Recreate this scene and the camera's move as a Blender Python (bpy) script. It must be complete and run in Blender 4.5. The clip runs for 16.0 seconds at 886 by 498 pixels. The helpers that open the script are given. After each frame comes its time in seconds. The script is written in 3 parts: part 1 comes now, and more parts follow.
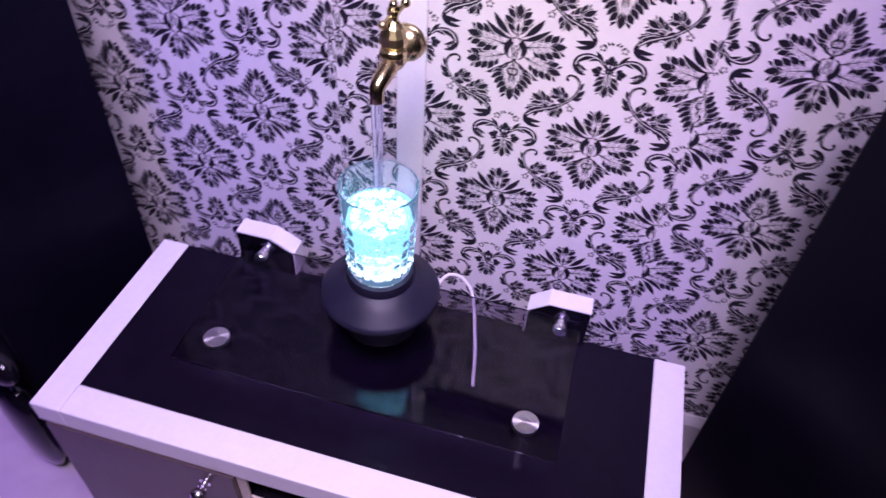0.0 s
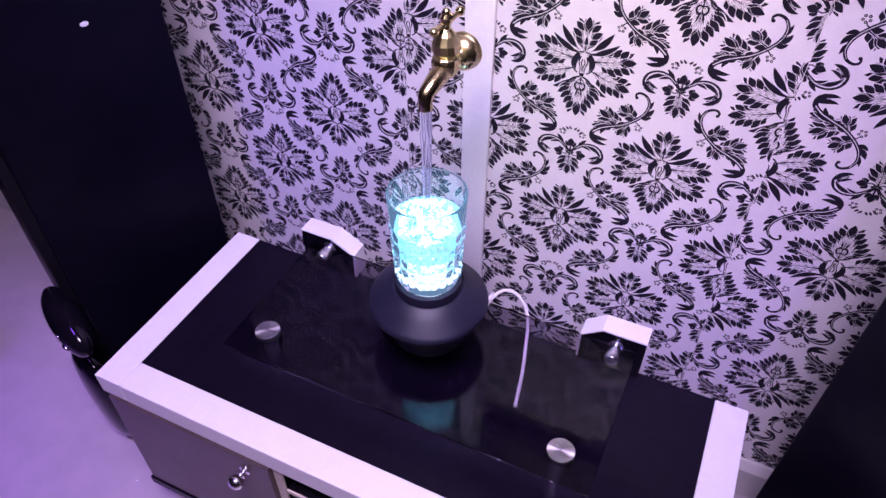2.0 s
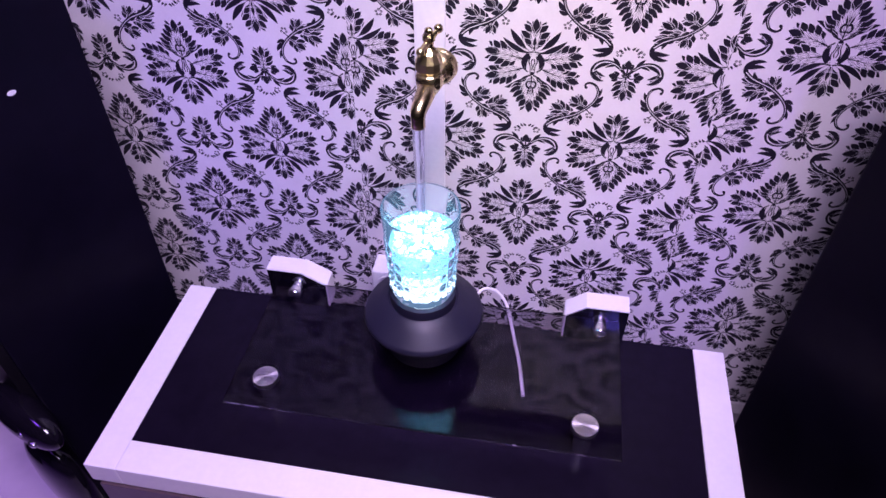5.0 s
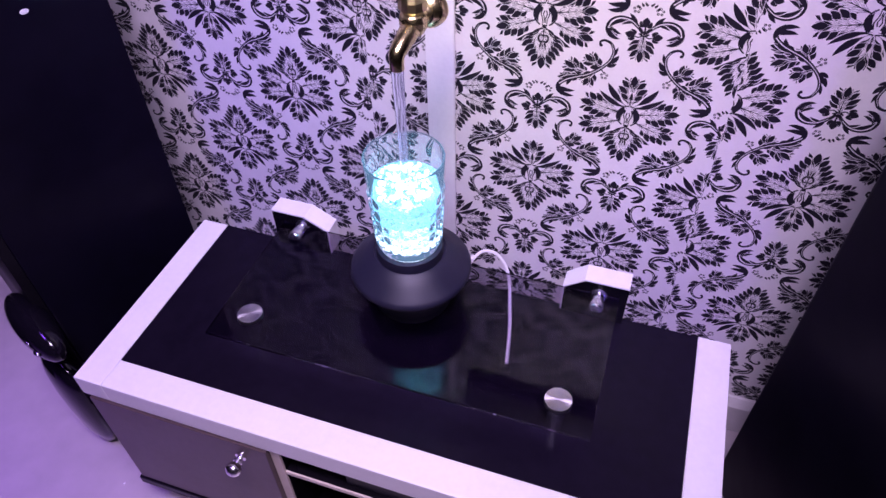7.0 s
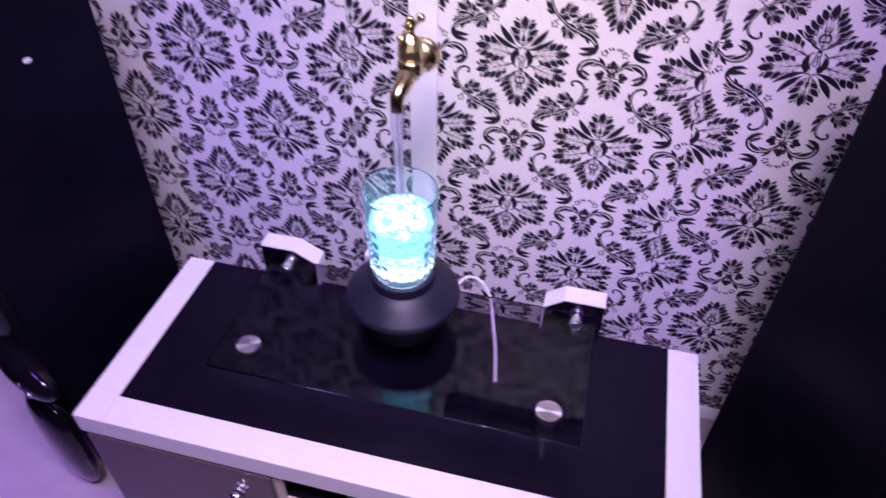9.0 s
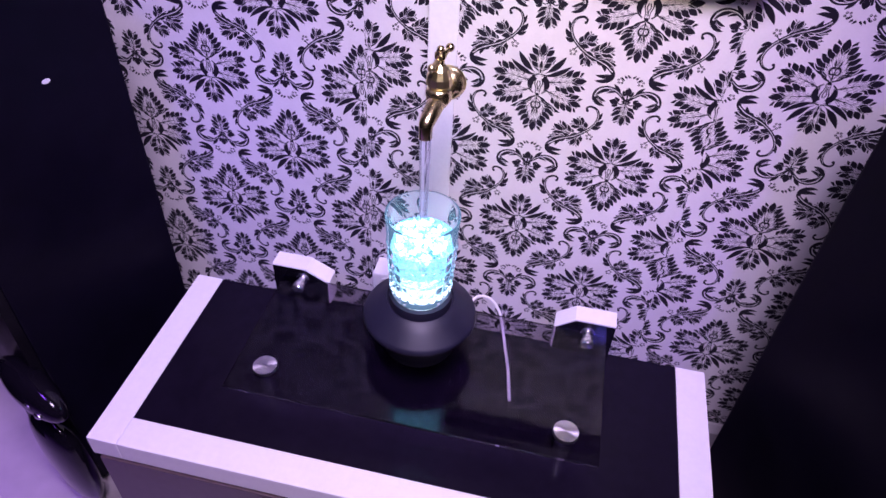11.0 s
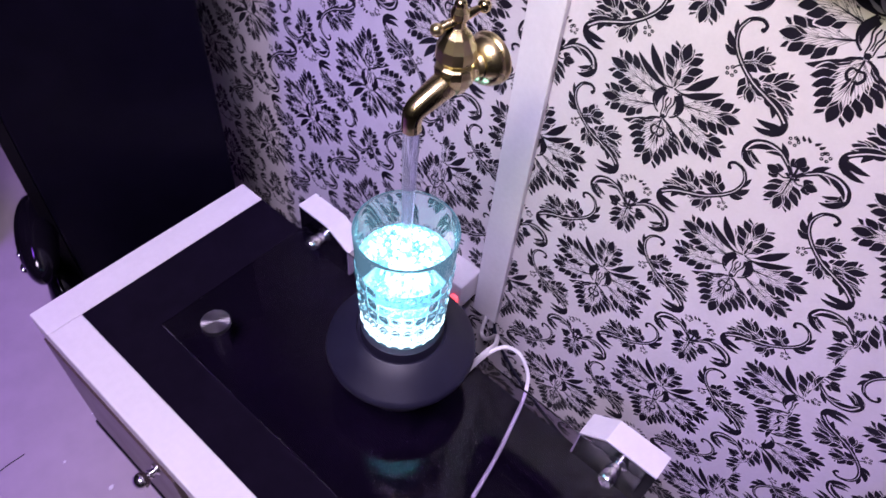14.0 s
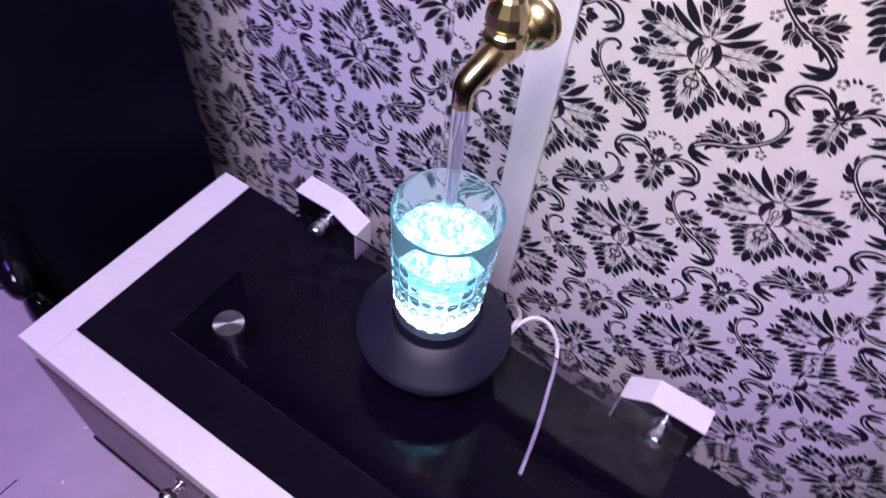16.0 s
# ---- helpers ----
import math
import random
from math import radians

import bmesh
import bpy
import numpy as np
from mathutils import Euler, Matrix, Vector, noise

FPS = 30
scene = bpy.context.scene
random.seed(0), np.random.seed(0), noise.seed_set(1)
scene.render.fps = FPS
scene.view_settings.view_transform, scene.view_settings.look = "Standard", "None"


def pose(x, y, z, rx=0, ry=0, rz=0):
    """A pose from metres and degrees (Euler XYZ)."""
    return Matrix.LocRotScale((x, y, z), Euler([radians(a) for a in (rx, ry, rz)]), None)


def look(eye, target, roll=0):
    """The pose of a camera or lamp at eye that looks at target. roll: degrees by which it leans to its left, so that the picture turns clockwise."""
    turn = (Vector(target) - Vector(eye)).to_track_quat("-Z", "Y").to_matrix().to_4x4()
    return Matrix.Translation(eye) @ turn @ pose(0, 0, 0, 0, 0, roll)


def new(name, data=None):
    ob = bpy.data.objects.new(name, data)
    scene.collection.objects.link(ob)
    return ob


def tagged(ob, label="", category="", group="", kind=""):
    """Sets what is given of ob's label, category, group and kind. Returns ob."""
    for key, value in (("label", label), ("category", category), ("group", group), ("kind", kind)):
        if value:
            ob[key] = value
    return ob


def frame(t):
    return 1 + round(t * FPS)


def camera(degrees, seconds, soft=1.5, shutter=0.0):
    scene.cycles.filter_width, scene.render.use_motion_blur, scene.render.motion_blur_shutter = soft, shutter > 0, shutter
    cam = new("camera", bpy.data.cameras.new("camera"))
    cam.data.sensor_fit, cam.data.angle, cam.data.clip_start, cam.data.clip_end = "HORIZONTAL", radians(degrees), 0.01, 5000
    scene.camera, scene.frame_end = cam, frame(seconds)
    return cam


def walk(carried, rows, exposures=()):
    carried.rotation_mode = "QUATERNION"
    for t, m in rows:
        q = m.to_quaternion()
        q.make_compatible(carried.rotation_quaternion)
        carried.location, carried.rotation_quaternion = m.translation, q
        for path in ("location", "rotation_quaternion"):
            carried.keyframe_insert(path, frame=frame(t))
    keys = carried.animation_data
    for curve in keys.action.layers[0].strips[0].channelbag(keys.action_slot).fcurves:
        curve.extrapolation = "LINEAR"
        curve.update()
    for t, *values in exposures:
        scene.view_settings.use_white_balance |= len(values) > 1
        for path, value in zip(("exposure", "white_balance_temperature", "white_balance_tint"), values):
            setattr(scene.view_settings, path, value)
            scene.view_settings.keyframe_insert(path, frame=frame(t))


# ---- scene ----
cam = camera(64.5, 16.0, soft=1.5, shutter=0.6)
PATH = [
    (0, (0.666, 0.305, 1.261), (0.348, 1.695, -0.141), 3.9),
    (0.5, (0.716, 0.324, 1.247), (0.205, 1.659, -0.152), 2.5),
    (1, (0.734, 0.339, 1.249), (0.135, 1.646, -0.14), 0.3),
    (1.5, (0.74, 0.344, 1.249), (0.11, 1.649, -0.129), -0.4),
    (2, (0.735, 0.34, 1.251), (0.125, 1.651, -0.131), 0.2),
    (2.5, (0.713, 0.323, 1.251), (0.163, 1.663, -0.129), 1.7),
    (3, (0.659, 0.304, 1.258), (0.231, 1.698, -0.111), 3.3),
    (3.5, (0.581, 0.274, 1.265), (0.269, 1.723, -0.077), 1.0),
    (4, (0.538, 0.257, 1.27), (0.345, 1.728, -0.071), -0.4),
    (4.2, (0.531, 0.257, 1.271), (0.345, 1.721, -0.078), -0.7),
    (6.3, (0.691, 0.316, 1.238), (0.255, 1.675, -0.163), -0.1),
    (6.5, (0.695, 0.313, 1.231), (0.244, 1.647, -0.189), -0.7),
    (7, (0.705, 0.314, 1.232), (0.233, 1.638, -0.191), -1.4),
    (7.5, (0.714, 0.308, 1.242), (0.254, 1.662, -0.156), -1.1),
    (8, (0.719, 0.289, 1.246), (0.252, 1.641, -0.151), -1.1),
    (8.5, (0.708, 0.278, 1.249), (0.301, 1.654, -0.144), 1.0),
    (8.8, (0.674, 0.259, 1.261), (0.362, 1.683, -0.108), 3.1),
    (9, (0.658, 0.243, 1.271), (0.319, 1.677, -0.082), 1.1),
    (9.2, (0.592, 0.227, 1.303), (0.359, 1.665, -0.068), 3.8),
    (11.3, (0.59, 0.241, 1.294), (0.31, 1.712, -0.032), 3.1),
    (11.5, (0.626, 0.252, 1.275), (0.265, 1.745, -0.006), 2.7),
    (12, (0.656, 0.342, 1.245), (0.229, 1.718, -0.142), 4.3),
    (12.3, (0.653, 0.418, 1.22), (0.206, 1.683, -0.263), 3.1),
    (12.5, (0.621, 0.438, 1.209), (0.238, 1.72, -0.277), 5.3),
    (13, (0.581, 0.53, 1.194), (0.194, 1.747, -0.345), 9.2),
    (13.5, (0.66, 0.613, 1.196), (-0.025, 1.72, -0.322), 7.8),
    (14, (0.72, 0.614, 1.192), (-0.051, 1.654, -0.332), 6.3),
    (14.5, (0.725, 0.599, 1.188), (-0.088, 1.576, -0.356), 5.3),
    (15, (0.711, 0.592, 1.18), (-0.088, 1.557, -0.379), 5.1),
    (15.5, (0.686, 0.593, 1.186), (-0.084, 1.606, -0.357), 4.7),
    (16, (0.626, 0.586, 1.169), (0.04, 1.662, -0.412), 7.1),
]
BALANCE = [(0, 0.0, 5900, 11), (11.5, 0.0, 5900, 11), (13, -0.1, 6150, -1), (16, -0.1, 6200, -8)]
walk(cam, [(t, look(eye, target, roll)) for t, eye, target, roll in PATH], BALANCE)

# ---- world and lights ----
U = 1.35  # metres to one unit of the plan below


def world_light():
    w = bpy.data.worlds.new("night_room")
    w.use_nodes = True
    bg = w.node_tree.nodes["Background"]
    bg.inputs[0].default_value = (0.25, 0.14, 0.6, 1)
    bg.inputs[1].default_value = 0.02
    scene.world = w


def lamp(name, kind, eye, target, watts, colour, size=0.2, cone=60, blend=1.0):
    d = bpy.data.lights.new(name, kind)
    d.energy, d.color = watts, colour
    if kind == "AREA":
        d.shape, d.size = "DISK", size * U
    else:
        d.shadow_soft_size = size * U
    if kind == "SPOT":
        d.spot_size, d.spot_blend = radians(cone), blend
    ob = new(name, d)
    ob.matrix_world = look(Vector(eye) * U, Vector(target) * U)
    return ob


world_light()
lamp("ceiling_lamp", "SPOT", (0.52, 0.15, 1.82), (0.22, 0.80, 0.46), 322, (0.97, 0.705, 1.08), 0.26, 68, 1.0)
lamp("party_light_blue", "SPOT", (0.12, -0.20, 1.72), (0.05, 0.87, 0.42), 112, (0.24, 0.15, 1.0), 0.14, 18)
lamp("party_light_low_blue", "SPOT", (0.75, -0.45, 1.70), (0.52, 0.87, 0.27), 56, (0.25, 0.18, 1.0), 0.08, 13)
lamp("party_light_violet", "SPOT", (1.10, -0.30, 1.70), (0.74, 0.87, 0.47), 62, (0.42, 0.15, 1.0), 0.08, 24)
lamp("party_light_warm", "SPOT", (0.55, -0.2, 1.75), (0.44, 0.87, 0.66), 125, (1.0, 0.82, 0.50), 0.14, 20)
lamp("party_light_purple", "SPOT", (-0.26, 0.12, 1.80), (-0.34, 0.22, 0.0), 185, (0.33, 0.09, 1.0), 0.22, 42)
lamp("party_light_green", "SPOT", (0.35, -0.1, 1.75), (0.33, 0.87, 0.80), 30, (0.4, 1.0, 0.5), 0.03, 12)

# ---- materials ----


def nodes_of(name):
    m = bpy.data.materials.new(name)
    m.use_nodes = True
    n = m.node_tree.nodes
    return m, n, m.node_tree.links, n["Principled BSDF"]


def surface(name, colour, rough, metal=0.0, scale=40.0, vary=0.12, bump=0.0, bump_scale=300.0, coat=0.0, spec=0.5, rough_vary=0.1):
    """A painted, plastic, wooden or metal surface with two scales of variation."""
    m, n, l, p = nodes_of(name)
    tc = n.new("ShaderNodeTexCoord")
    big, small = n.new("ShaderNodeTexNoise"), n.new("ShaderNodeTexNoise")
    big.inputs["Scale"].default_value, small.inputs["Scale"].default_value = scale * 0.15, scale
    big.inputs["Detail"].default_value, small.inputs["Detail"].default_value = 4, 6
    l.new(tc.outputs["Object"], big.inputs["Vector"])
    l.new(tc.outputs["Object"], small.inputs["Vector"])
    add = n.new("ShaderNodeMath")
    add.operation = "ADD"
    l.new(big.outputs[0], add.inputs[0])
    l.new(small.outputs[0], add.inputs[1])
    ramp = n.new("ShaderNodeMapRange")
    ramp.inputs["From Min"].default_value, ramp.inputs["From Max"].default_value = 0.6, 1.4
    ramp.inputs["To Min"].default_value, ramp.inputs["To Max"].default_value = 1 - vary, 1 + vary
    l.new(add.outputs[0], ramp.inputs["Value"])
    mul = n.new("ShaderNodeVectorMath")
    mul.operation = "SCALE"
    mul.inputs[0].default_value = colour
    l.new(ramp.outputs[0], mul.inputs["Scale"])
    l.new(mul.outputs[0], p.inputs["Base Color"])
    rr = n.new("ShaderNodeMapRange")
    rr.inputs["From Min"].default_value, rr.inputs["From Max"].default_value = 0.35, 0.65
    rr.inputs["To Min"].default_value, rr.inputs["To Max"].default_value = rough * (1 - rough_vary), rough * (1 + rough_vary)
    l.new(big.outputs[0], rr.inputs["Value"])
    l.new(rr.outputs[0], p.inputs["Roughness"])
    p.inputs["Metallic"].default_value = metal
    p.inputs["Coat Weight"].default_value = coat
    p.inputs["Coat Roughness"].default_value = 0.05
    p.inputs["Specular IOR Level"].default_value = spec
    if bump:
        fine, b = n.new("ShaderNodeTexNoise"), n.new("ShaderNodeBump")
        fine.inputs["Scale"].default_value, fine.inputs["Detail"].default_value = bump_scale, 5
        l.new(tc.outputs["Object"], fine.inputs["Vector"])
        b.inputs["Strength"].default_value, b.inputs["Distance"].default_value = bump, 0.001
        l.new(fine.outputs[0], b.inputs["Height"])
        l.new(b.outputs[0], p.inputs["Normal"])
    return m


def clear(name, colour, ior, rough=0.0, glow=None, power=0.0, bumpy=0.0, bump_scale=60):
    m, n, l, p = nodes_of(name)
    p.inputs["Base Color"].default_value = (*colour, 1)
    p.inputs["Roughness"].default_value = rough
    p.inputs["Transmission Weight"].default_value = 1.0
    p.inputs["IOR"].default_value = ior
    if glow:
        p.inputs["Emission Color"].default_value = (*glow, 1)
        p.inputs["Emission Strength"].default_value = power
    if bumpy:
        tc, tex, b = n.new("ShaderNodeTexCoord"), n.new("ShaderNodeTexNoise"), n.new("ShaderNodeBump")
        tex.inputs["Scale"].default_value = bump_scale
        l.new(tc.outputs["Object"], tex.inputs["Vector"])
        b.inputs["Strength"].default_value, b.inputs["Distance"].default_value = bumpy, 0.004
        l.new(tex.outputs[0], b.inputs["Height"])
        l.new(b.outputs[0], p.inputs["Normal"])
    return m


def brushed(name):
    """Spun aluminium: fine rings round the local z axis."""
    m, n, l, p = nodes_of(name)
    p.inputs["Base Color"].default_value = (0.78, 0.75, 0.8, 1)
    p.inputs["Metallic"].default_value, p.inputs["Roughness"].default_value = 1.0, 0.3
    p.inputs["Anisotropic"].default_value = 0.9
    t = n.new("ShaderNodeTangent")
    t.direction_type, t.axis = "RADIAL", "Z"
    l.new(t.outputs[0], p.inputs["Tangent"])
    return m


PAPER = surface("wallpaper_paper", (0.78, 0.74, 0.76), 0.42, scale=300, vary=0.04, bump=0.25, bump_scale=900, spec=0.4)
INK = surface("wallpaper_black_print", (0.011, 0.009, 0.018), 0.5, scale=500, vary=0.4, bump=0.2, bump_scale=900, spec=0.25)
WHITE_LAM = surface("white_laminate", (0.80, 0.77, 0.79), 0.38, scale=120, vary=0.04, bump=0.08, bump_scale=700)
BLACK_GLOSS = surface("black_satin_board", (0.004, 0.003, 0.009), 0.42, scale=30, vary=0.3, bump=0.03, bump_scale=90, rough_vary=0.3, spec=0.09)
BLACK_TOP = surface("black_table_top", (0.007, 0.005, 0.012), 0.20, scale=60, vary=0.3, bump=0.008, bump_scale=400, rough_vary=0.3, spec=0.08)
BLACK_BOX = surface("black_cabinet_board", (0.006, 0.005, 0.008), 0.40, scale=25, vary=0.35, bump=0.04, bump_scale=200, rough_vary=0.35, spec=0.12)
DRAWER = surface("dark_brown_door_front", (0.075, 0.050, 0.050), 0.34, scale=90, vary=0.2, bump=0.06, bump_scale=300)
CREAM = surface("cream_edge_band", (0.62, 0.54, 0.45), 0.45, scale=120, vary=0.08, bump=0.05)
MATT_BLACK = surface("matt_black_plastic", (0.011, 0.010, 0.028), 0.50, scale=200, vary=0.15, bump=0.12, bump_scale=1200)
PATENT = surface("black_patent_leather", (0.005, 0.004, 0.007), 0.11, scale=40, vary=0.3, coat=0.15, bump=0.1, bump_scale=35, spec=0.3)
CHROME = surface("chrome", (0.92, 0.90, 0.94), 0.24, metal=1.0, scale=80, vary=0.05)
GOLD = surface("polished_brass", (1.0, 0.84, 0.44), 0.26, metal=1.0, scale=120, vary=0.10, bump=0.05, bump_scale=150, rough_vary=0.4)
WHITE_PLASTIC = surface("white_plastic", (0.88, 0.86, 0.88), 0.35, scale=150, vary=0.05, bump=0.05)
FLOOR_MAT = surface("pale_laminate_floor", (0.46, 0.40, 0.43), 0.36, scale=20, vary=0.12, bump=0.05, bump_scale=120)
ROOM_PAINT = surface("dark_room_paint", (0.050, 0.040, 0.060), 0.7, scale=30, vary=0.08, bump=0.1, bump_scale=250)
SKIRT = surface("grey_white_skirting", (0.62, 0.59, 0.60), 0.4, scale=100, vary=0.06, bump=0.05)
ALU = brushed("spun_aluminium")
# the glass emits faintly, in place of LED light scattered on it
GLASS = clear("clear_glass_with_glow", (0.99, 0.99, 1.0), 1.24, 0.0, (0.30, 0.50, 0.80), 0.07)
PLATE = clear("smoked_plate_glass", (0.36, 0.32, 0.42), 1.27)
# weak blue emission added to the stream, which holds no lamp
STREAM = clear("faintly_glowing_water_tube", (0.86, 0.84, 0.95), 1.12, 0.22, (0.45, 0.45, 0.8), 0.06, 0.10, 25)
# the water's emission stands in for LED light coming up through it
WATER = clear("glowing_water", (0.72, 0.90, 1.0), 1.18, 0.02, (0.24, 0.62, 0.92), 0.32, 0.8, 110)


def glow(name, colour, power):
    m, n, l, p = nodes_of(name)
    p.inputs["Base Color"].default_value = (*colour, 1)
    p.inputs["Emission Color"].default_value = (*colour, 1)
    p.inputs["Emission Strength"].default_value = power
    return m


LED = glow("led_disc", (0.86, 0.94, 1.0), 2.2)
# froth and bubbles emit in place of the LED light they would scatter
FOAM = glow("glowing_bubbles", (0.52, 0.93, 1.0), 2.8)
BUBBLES = glow("glowing_small_bubbles", (0.36, 0.82, 1.0), 0.9)
RED_LED = glow("red_pilot_light", (1.0, 0.05, 0.08), 4.0)

# ---- mesh helpers (plan units in, metres out) ----


def thing(name, base, label, category, group="", kind=""):
    ob = new(name)
    ob.empty_display_size = 0.05
    ob.location = Vector(base) * U
    return tagged(ob, label, category, group, kind)


def part(name, bm, material, parent=None, label="", smooth=False):
    """Links a bmesh, given in plan units, as one mesh object, under a thing or a part."""
    if isinstance(bm, bmesh.types.BMesh):
        bmesh.ops.recalc_face_normals(bm, faces=bm.faces)
        me = bpy.data.meshes.new(name)
        bm.to_mesh(me)
        bm.free()
    else:
        me = bm
    me.transform(Matrix.Scale(U, 4))
    me.materials.append(material)
    if smooth:
        me.shade_smooth()
        me.set_sharp_from_angle(angle=radians(40))
    ob = new(name, me)
    if parent:
        at = Vector(parent.location)
        up = parent.parent
        while up:
            at += up.location
            up = up.parent
        me.transform(Matrix.Translation(-at))
        ob.parent = parent
    if label:
        ob["label"] = label
    return ob


def solo(ob, label, category, group="", kind=""):
    return tagged(ob, label, category, group, kind)


def box(x0, x1, y0, y1, z0, z1, bevel=0.0015, bm=None):
    own = bm is None
    bm = bm or bmesh.new()
    made = bmesh.ops.create_cube(bm, size=1, matrix=Matrix.Translation(((x0 + x1) / 2, (y0 + y1) / 2, (z0 + z1) / 2)) @ Matrix.Diagonal((x1 - x0, y1 - y0, z1 - z0, 1)))
    if bevel:
        edges = {e for v in made["verts"] for e in v.link_edges}
        bmesh.ops.bevel(bm, geom=list(edges), offset=bevel, segments=2, affect="EDGES", profile=0.6)
    return bm


def prism(outline, y0, y1, bevel=0.0012):
    """An outline in x and z, drawn out from y0 to y1."""
    bm = bmesh.new()
    face = bm.faces.new([bm.verts.new((x, y0, z)) for x, z in outline])
    got = bmesh.ops.extrude_face_region(bm, geom=[face])
    bmesh.ops.translate(bm, vec=(0, y1 - y0, 0), verts=[v for v in got["geom"] if isinstance(v, bmesh.types.BMVert)])
    if bevel:
        bmesh.ops.bevel(bm, geom=list(bm.edges), offset=bevel, segments=2, affect="EDGES", profile=0.6)
    return bm


def lathe(profile, m=Matrix(), steps=48, bm=None):
    """Turns (radius, height) pairs round the axis z, then poses the body by m."""
    bm = bm or bmesh.new()
    rings = []
    for r, h in profile:
        if r < 1e-6:
            rings.append([bm.verts.new(m @ Vector((0, 0, h)))])
        else:
            rings.append([bm.verts.new(m @ Vector((r * math.cos(2 * math.pi * i / steps), r * math.sin(2 * math.pi * i / steps), h))) for i in range(steps)])
    for a, b in zip(rings, rings[1:]):
        for i in range(steps):
            j = (i + 1) % steps
            if len(a) == 1 and len(b) == 1:
                break
            if len(a) == 1:
                bm.faces.new((a[0], b[i], b[j]))
            elif len(b) == 1:
                bm.faces.new((a[i], a[j], b[0]))
            else:
                bm.faces.new((a[i], a[j], b[j], b[i]))
    return bm


def spline(points, n=12):
    """A smooth line through the points."""
    p = [Vector(q) for q in points]
    p = [2 * p[0] - p[1]] + p + [2 * p[-1] - p[-2]]
    out = []
    for a, b, c, d in zip(p, p[1:], p[2:], p[3:]):
        for i in range(n):
            t = i / n
            out.append(0.5 * (2 * b + (c - a) * t + (2 * a - 5 * b + 4 * c - d) * t * t + (3 * b - a - 3 * c + d) * t ** 3))
    return out + [p[-2]]


def tube(points, radii, sides=14, n=12, bm=None):
    """A round bar along a smooth line; radii: one, or one for each point."""
    line = spline(points, n)
    if not isinstance(radii, (list, tuple)):
        radii = [radii] * len(points)
    rad = [s.x for s in spline([(r, 0, 0) for r in radii], n)]
    bm = bm or bmesh.new()
    rings = []
    side = Vector((1, 0, 0))
    for i, c in enumerate(line):
        d = (line[min(i + 1, len(line) - 1)] - line[max(i - 1, 0)]).normalized()
        side = (side - d * side.dot(d))
        if side.length < 1e-4:
            side = d.orthogonal()
        side.normalize()
        other = d.cross(side)
        rings.append([bm.verts.new(c + rad[i] * (side * math.cos(2 * math.pi * k / sides) + other * math.sin(2 * math.pi * k / sides))) for k in range(sides)])
    for a, b in zip(rings, rings[1:]):
        for i in range(sides):
            bm.faces.new((a[i], a[(i + 1) % sides], b[(i + 1) % sides], b[i]))
    bm.faces.new(rings[0][::-1])
    bm.faces.new(rings[-1])
    return bm


def ball(c, r, bm=None, squash=(1, 1, 1), turn=Matrix(), segs=20):
    bm = bm or bmesh.new()
    bmesh.ops.create_uvsphere(bm, u_segments=segs, v_segments=segs // 2, radius=1, matrix=Matrix.Translation(c) @ turn @ Matrix.Diagonal((r * squash[0], r * squash[1], r * squash[2], 1)))
    return bm


# ---- the room ----
WALL_Y = 0.870
FLOOR = solo(part("floor", box(-1.7, 2.2, -1.9, 1.0, -0.05, 0.0, 0), FLOOR_MAT), "pale laminate floor in purple party light", "floor", kind="structure")
WALL = solo(part("wall_north", box(-1.7, 2.2, WALL_Y, WALL_Y + 0.1, 0, 1.86, 0), PAPER), "white wall papered with black damask print", "wall", kind="structure")
solo(part("wall_south", box(-1.7, 2.2, -2.0, -1.9, 0, 1.86, 0), ROOM_PAINT), "plain painted wall behind the viewer", "wall", kind="structure")
solo(part("wall_west", box(-1.8, -1.7, -2.0, 0.97, 0, 1.86, 0), ROOM_PAINT), "plain painted side wall", "wall", kind="structure")
solo(part("wall_east", box(2.2, 2.3, -2.0, 0.97, 0, 1.86, 0), ROOM_PAINT), "plain painted side wall", "wall", kind="structure")
solo(part("ceiling", box(-1.8, 2.3, -2.0, 0.97, 1.86, 1.92, 0), ROOM_PAINT), "plain painted ceiling", "ceiling", kind="structure")


def skirting():
    bm = prism([(0, 0), (0.012, 0), (0.012, 0.056), (0.004, 0.068), (0, 0.068)], -1.7, 2.2, 0.0008)
    bmesh.ops.transform(bm, matrix=Matrix(((0, 1, 0, 0), (-1, 0, 0, WALL_Y), (0, 0, 1, 0), (0, 0, 0, 1))), verts=bm.verts)
    solo(part("baseboard", bm, SKIRT), "low off-white skirting along the papered wall", "skirting", kind="structure")


skirting()

# ---- wallpaper print: leaves, scrolls and flowers of a damask ----


